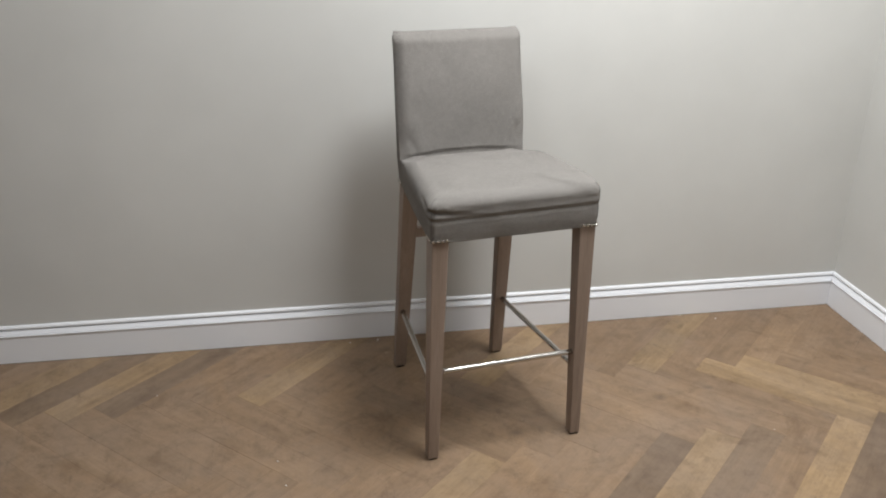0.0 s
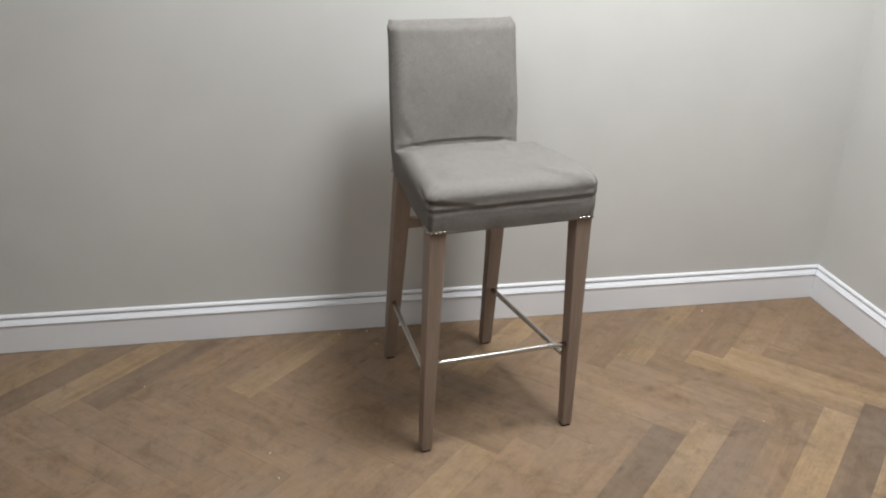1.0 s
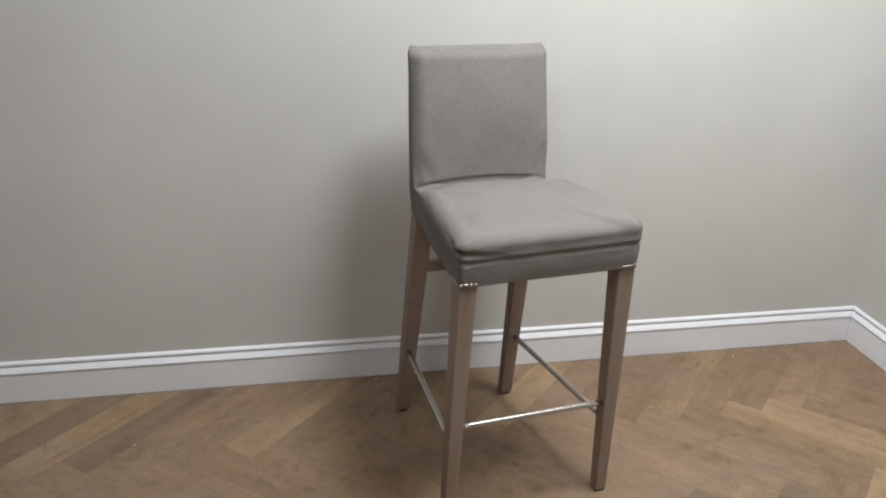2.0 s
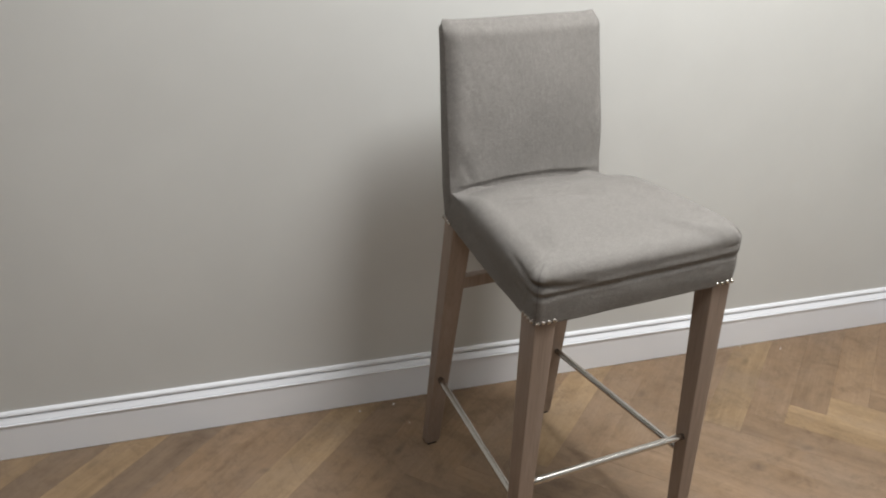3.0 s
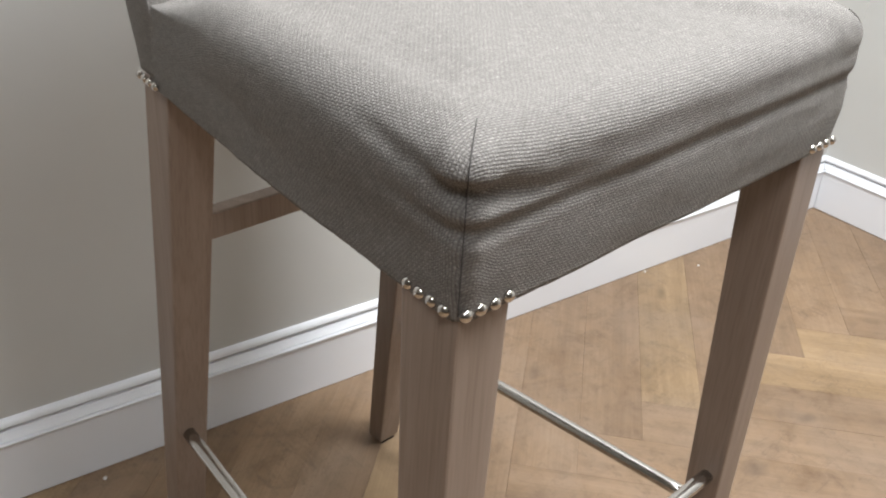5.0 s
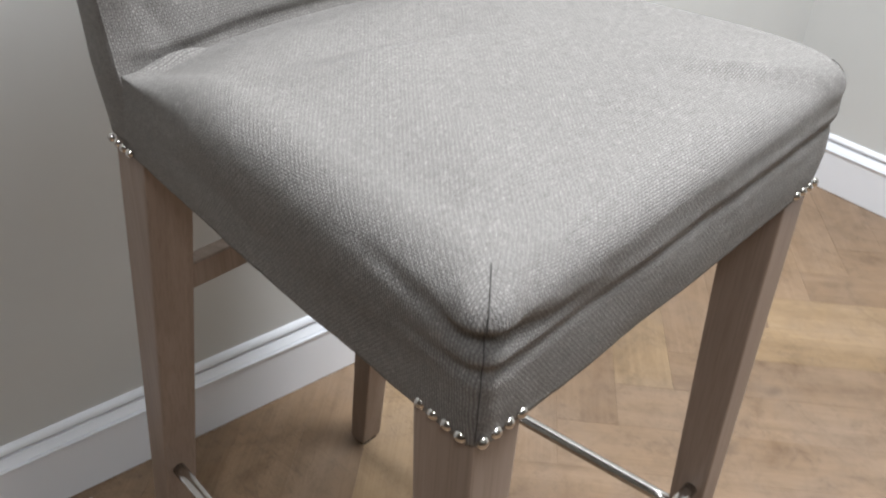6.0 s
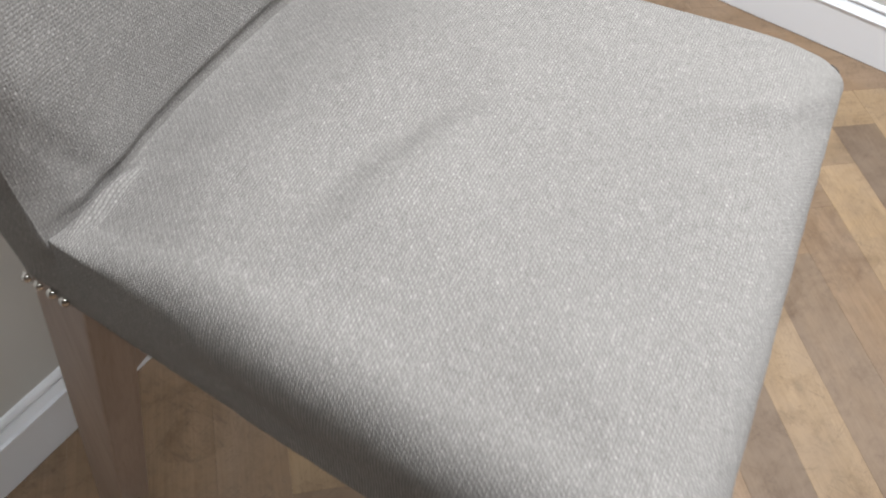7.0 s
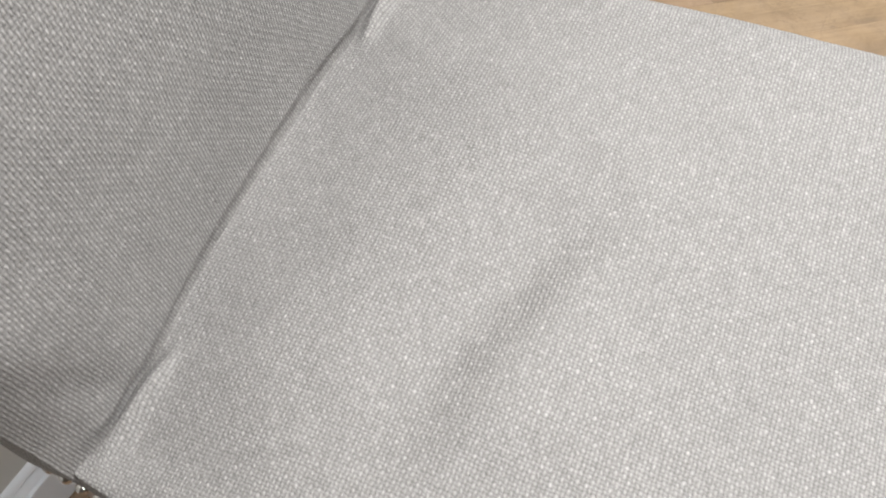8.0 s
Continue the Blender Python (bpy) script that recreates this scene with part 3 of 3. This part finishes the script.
def bar(a, b, name, label):
    pts = [Vector(a).lerp(Vector(b), i / 12) for i in range(13)]
    part(name, tube([(p.x, p.y, p.z) for p in pts], 0.0074, STEEL, name, 20), stool, label)


bar((-0.197, 0.002, 0.2685), (0.197, 0.002, 0.2685), "footrest_bar", "round brushed steel front footrest")
for side in (-1, 1):
    bar((side * 0.207, 0.012, 0.2135), (side * 0.165, 0.470, 0.2155), "side_bar", "round brushed steel side stretcher")


def stud_mesh():
    """A domed nail head: cap facing -y."""
    verts, faces = [], []
    r, sides = 0.0044, 14
    prof = ((1.0, 0.0), (1.0, 0.10), (0.93, 0.34), (0.75, 0.60), (0.45, 0.80))
    for a, h in prof:
        for k in range(sides):
            t = 2 * math.pi * k / sides
            verts.append((r * a * math.cos(t), -r * h, r * a * math.sin(t)))
    verts.append((0, -r * 0.87, 0))
    for i in range(len(prof) - 1):
        for k in range(sides):
            q = (k + 1) % sides
            faces.append((i * sides + k, i * sides + q, (i + 1) * sides + q, (i + 1) * sides + k))
    top = (len(prof) - 1) * sides
    for k in range(sides):
        faces.append((top + k, top + (k + 1) % sides, len(verts) - 1))
    return mesh_from("stud", verts, faces, NICKEL, True)


STUD = stud_mesh()


def stud(u, v, z, turn):
    part("stud", STUD, stool, "domed polished nail head", pose(u, v, z, random.uniform(-4, 4), 0, turn + random.uniform(-4, 4)))


for side in (-1, 1):
    for i in range(4):
        w = 0.0055 + i * 0.0118
        u = side * (0.2265 - w)
        stud(u, -0.0165, hem(u, 0) + 0.0050 + random.uniform(-0.0006, 0.0006), 0)
        v = -0.0095 + w
        stud(side * (0.2270 - 0.0475 / 0.456 * (v + 0.016)), v, hem(side * 0.22, v) + 0.0050 + random.uniform(-0.0006, 0.0006), side * 90)
for i in range(4):
    v = 0.452 - i * 0.0118
    stud(-0.1797 - 0.0475 / 0.456 * (0.455 - v), v, hem(-0.18, v) + 0.004, -90)

# ---- herringbone floor ----
floor = new("floor", bm_mesh("floor", box_bm(-ROOM_W, -ROOM_D, -0.05, SKIN, SKIN, -0.012), SCREED))
tagged(floor, "worn brown oak herringbone parquet floor", "floor", kind="structure")
PLANK_L, PLANK_W, X0, Y0 = 0.540, 0.0984, 0.0703, -0.3015
RT = math.sqrt(0.5)


def clipped(poly):
    """The part of a polygon inside the room."""
    for nx, ny, c in ((1, 0, SKIN - 0.002), (-1, 0, ROOM_W), (0, 1, SKIN - 0.002), (0, -1, ROOM_D)):
        out = []
        for i, p in enumerate(poly):
            q = poly[(i + 1) % len(poly)]
            dp, dq = c - nx * p[0] - ny * p[1], c - nx * q[0] - ny * q[1]
            if dp >= 0:
                out.append(p)
            if (dp >= 0) != (dq >= 0):
                f = dp / (dp - dq)
                out.append((p[0] + (q[0] - p[0]) * f, p[1] + (q[1] - p[1]) * f))
        poly = out
        if len(poly) < 3:
            return []
    return poly


def inset(poly, d):
    """A convex polygon, counter-clockwise, shrunk by d."""
    n, out = len(poly), []
    for i in range(n):
        p, q, r = Vector(poly[i - 1]), Vector(poly[i]), Vector(poly[(i + 1) % n])
        a, b = (q - p).normalized(), (r - q).normalized()
        na, nb = Vector((-a.y, a.x)), Vector((-b.y, b.x))
        k = 1 + na.dot(nb)
        out.append(tuple(q + (na + nb) * (d / max(k, 0.2))))
    return out


def plank_solid(poly):
    """Verts and faces of a board with eased edges; z = 0 is its upper face."""
    n = len(poly)
    side, top = inset(poly, 0.00005), inset(poly, 0.0004)
    verts = [(x, y, -0.012) for x, y in side] + [(x, y, -0.0004) for x, y in side] + [(x, y, 0.0) for x, y in top]
    faces = []
    for r in (0, 1):
        for i in range(n):
            k = (i + 1) % n
            faces.append((r * n + i, r * n + k, (r + 1) * n + k, (r + 1) * n + i))
    faces.append(tuple(2 * n + i for i in range(n)))
    return verts, faces


whole_mesh = {}
rest = [([], [], []) for _ in OAK]
# boards that stand out by their colour: (row, number, way of lying) and the oak they are of
MARKED = {(-1, -8, 0): 2, (-1, -10, 0): 2, (-1, -9, 0): 0, (-1, -7, 0): 1, (-1, -6, 0): 0, (-1, -5, 0): 2, (0, -20, 0): 0, (0, -19, 0): 2, (0, -21, 0): 2, (0, -22, 0): 0, (0, -16, 0): 0, (0, -7, 0): 0}
chance = random.Random(11)
count = 0
for row in range(-13, 3):
    for k in range(-74, 14):
        for way in (0, 1):
            tone = chance.choices((0, 1, 2), (0.07, 0.90, 0.03))[0]
            flip = chance.random() < 0.5
            # lattice place of the board's corner in the two board directions
            lu, lv = (k * PLANK_W, k * PLANK_W) if way == 0 else (k * PLANK_W, (k + 1) * PLANK_W)
            ox, oy = X0 + (lu + lv) * RT, Y0 + (lu - lv) * RT + row * PLANK_L / RT
            if way == 0:
                ex, ey = Vector((RT, RT)), Vector((RT, -RT))
            else:
                ex, ey = Vector((RT, -RT)), Vector((RT, RT))
            a, b = Vector((ox, oy)), Vector((ox, oy)) + ex * PLANK_L + ey * PLANK_W
            quad = [a, a + ex * PLANK_L, b, a + ey * PLANK_W]
            poly = clipped([tuple(p) for p in quad])
            if not poly:
                continue
            mid = (a + b) / 2
            tone = MARKED.get((row, k, way), tone)
            # local frame: x along the board, a right-handed set
            angle = math.atan2(ex.y, ex.x)
            to_local = lambda p: ((p[0] - mid.x) * ex.x + (p[1] - mid.y) * ex.y, -(p[0] - mid.x) * ex.y + (p[1] - mid.y) * ex.x)
            local = [to_local(p) for p in poly]
            area = sum(local[i - 1][0] * local[i][1] - local[i][0] * local[i - 1][1] for i in range(len(local)))
            if abs(area) < 0.0006:
                continue
            if area < 0:
                local.reverse()
            near = mid.y > -1.75 and mid.x > -3.5
            full = abs(abs(area) / 2 - PLANK_L * PLANK_W) < 1e-6
            if near and count < 300:
                count += 1
                if full:
                    if tone not in whole_mesh:
                        vs, fs = plank_solid([(-PLANK_L / 2, -PLANK_W / 2), (PLANK_L / 2, -PLANK_W / 2), (PLANK_L / 2, PLANK_W / 2), (-PLANK_L / 2, PLANK_W / 2)])
                        whole_mesh[tone] = mesh_from("plank", vs, fs, OAK[tone], uvs=[[(vs[c][0], vs[c][1]) for c in f] for f in fs])
                    me = whole_mesh[tone]
                else:
                    vs, fs = plank_solid(local)
                    me = mesh_from("plank", vs, fs, OAK[tone], uvs=[[(vs[c][0], vs[c][1]) for c in f] for f in fs])
                part("plank", me, floor, "", pose(mid.x, mid.y, chance.uniform(-0.0002, 0.0002), 0, 0, math.degrees(angle)))
            else:
                vs, fs = plank_solid(local)
                verts, faces, uvs = rest[tone]
                start = len(verts)
                c, s = math.cos(angle), math.sin(angle)
                verts += [(mid.x + x * c - y * s, mid.y + x * s + y * c, z) for x, y, z in vs]
                faces += [tuple(i + start for i in f) for f in fs]
                uvs += [[(vs[i][0], vs[i][1]) for i in f] for f in fs]
for tone, (verts, faces, uvs) in enumerate(rest):
    ob = part("planks", mesh_from("planks", verts, faces, OAK[tone], uvs=uvs), floor)
    tagged(ob, kind="stuff")

# ---- crumbs of filler on the floor ----
for x, y, r in ((-2.037, -0.651, 0.0026), (-2.017, -0.76, 0.0022), (-2.394, -0.262, 0.0016), (-1.692, -0.022, 0.0030), (-1.786, -0.030, 0.0026),
                (-1.672, -0.109, 0.0016), (-0.588, -0.007, 0.0028), (-0.468, -0.046, 0.0022), (-0.608, -0.724, 0.0016)):
    bm = bmesh.new()
    bmesh.ops.create_icosphere(bm, subdivisions=1, radius=r)
    for v in bm.verts:
        v.co *= 1 + 0.35 * chance.uniform(-1, 1)
        v.co.z *= 0.6
    low = min(v.co.z for v in bm.verts)
    ob = new("crumb", bm_mesh("crumb", bm, CHIP))
    ob.matrix_world = pose(x, y, -low, 0, 0, chance.uniform(0, 180))
    tagged(ob, "tiny white crumb of filler on the floor", "crumb", "crumbs on the floor")
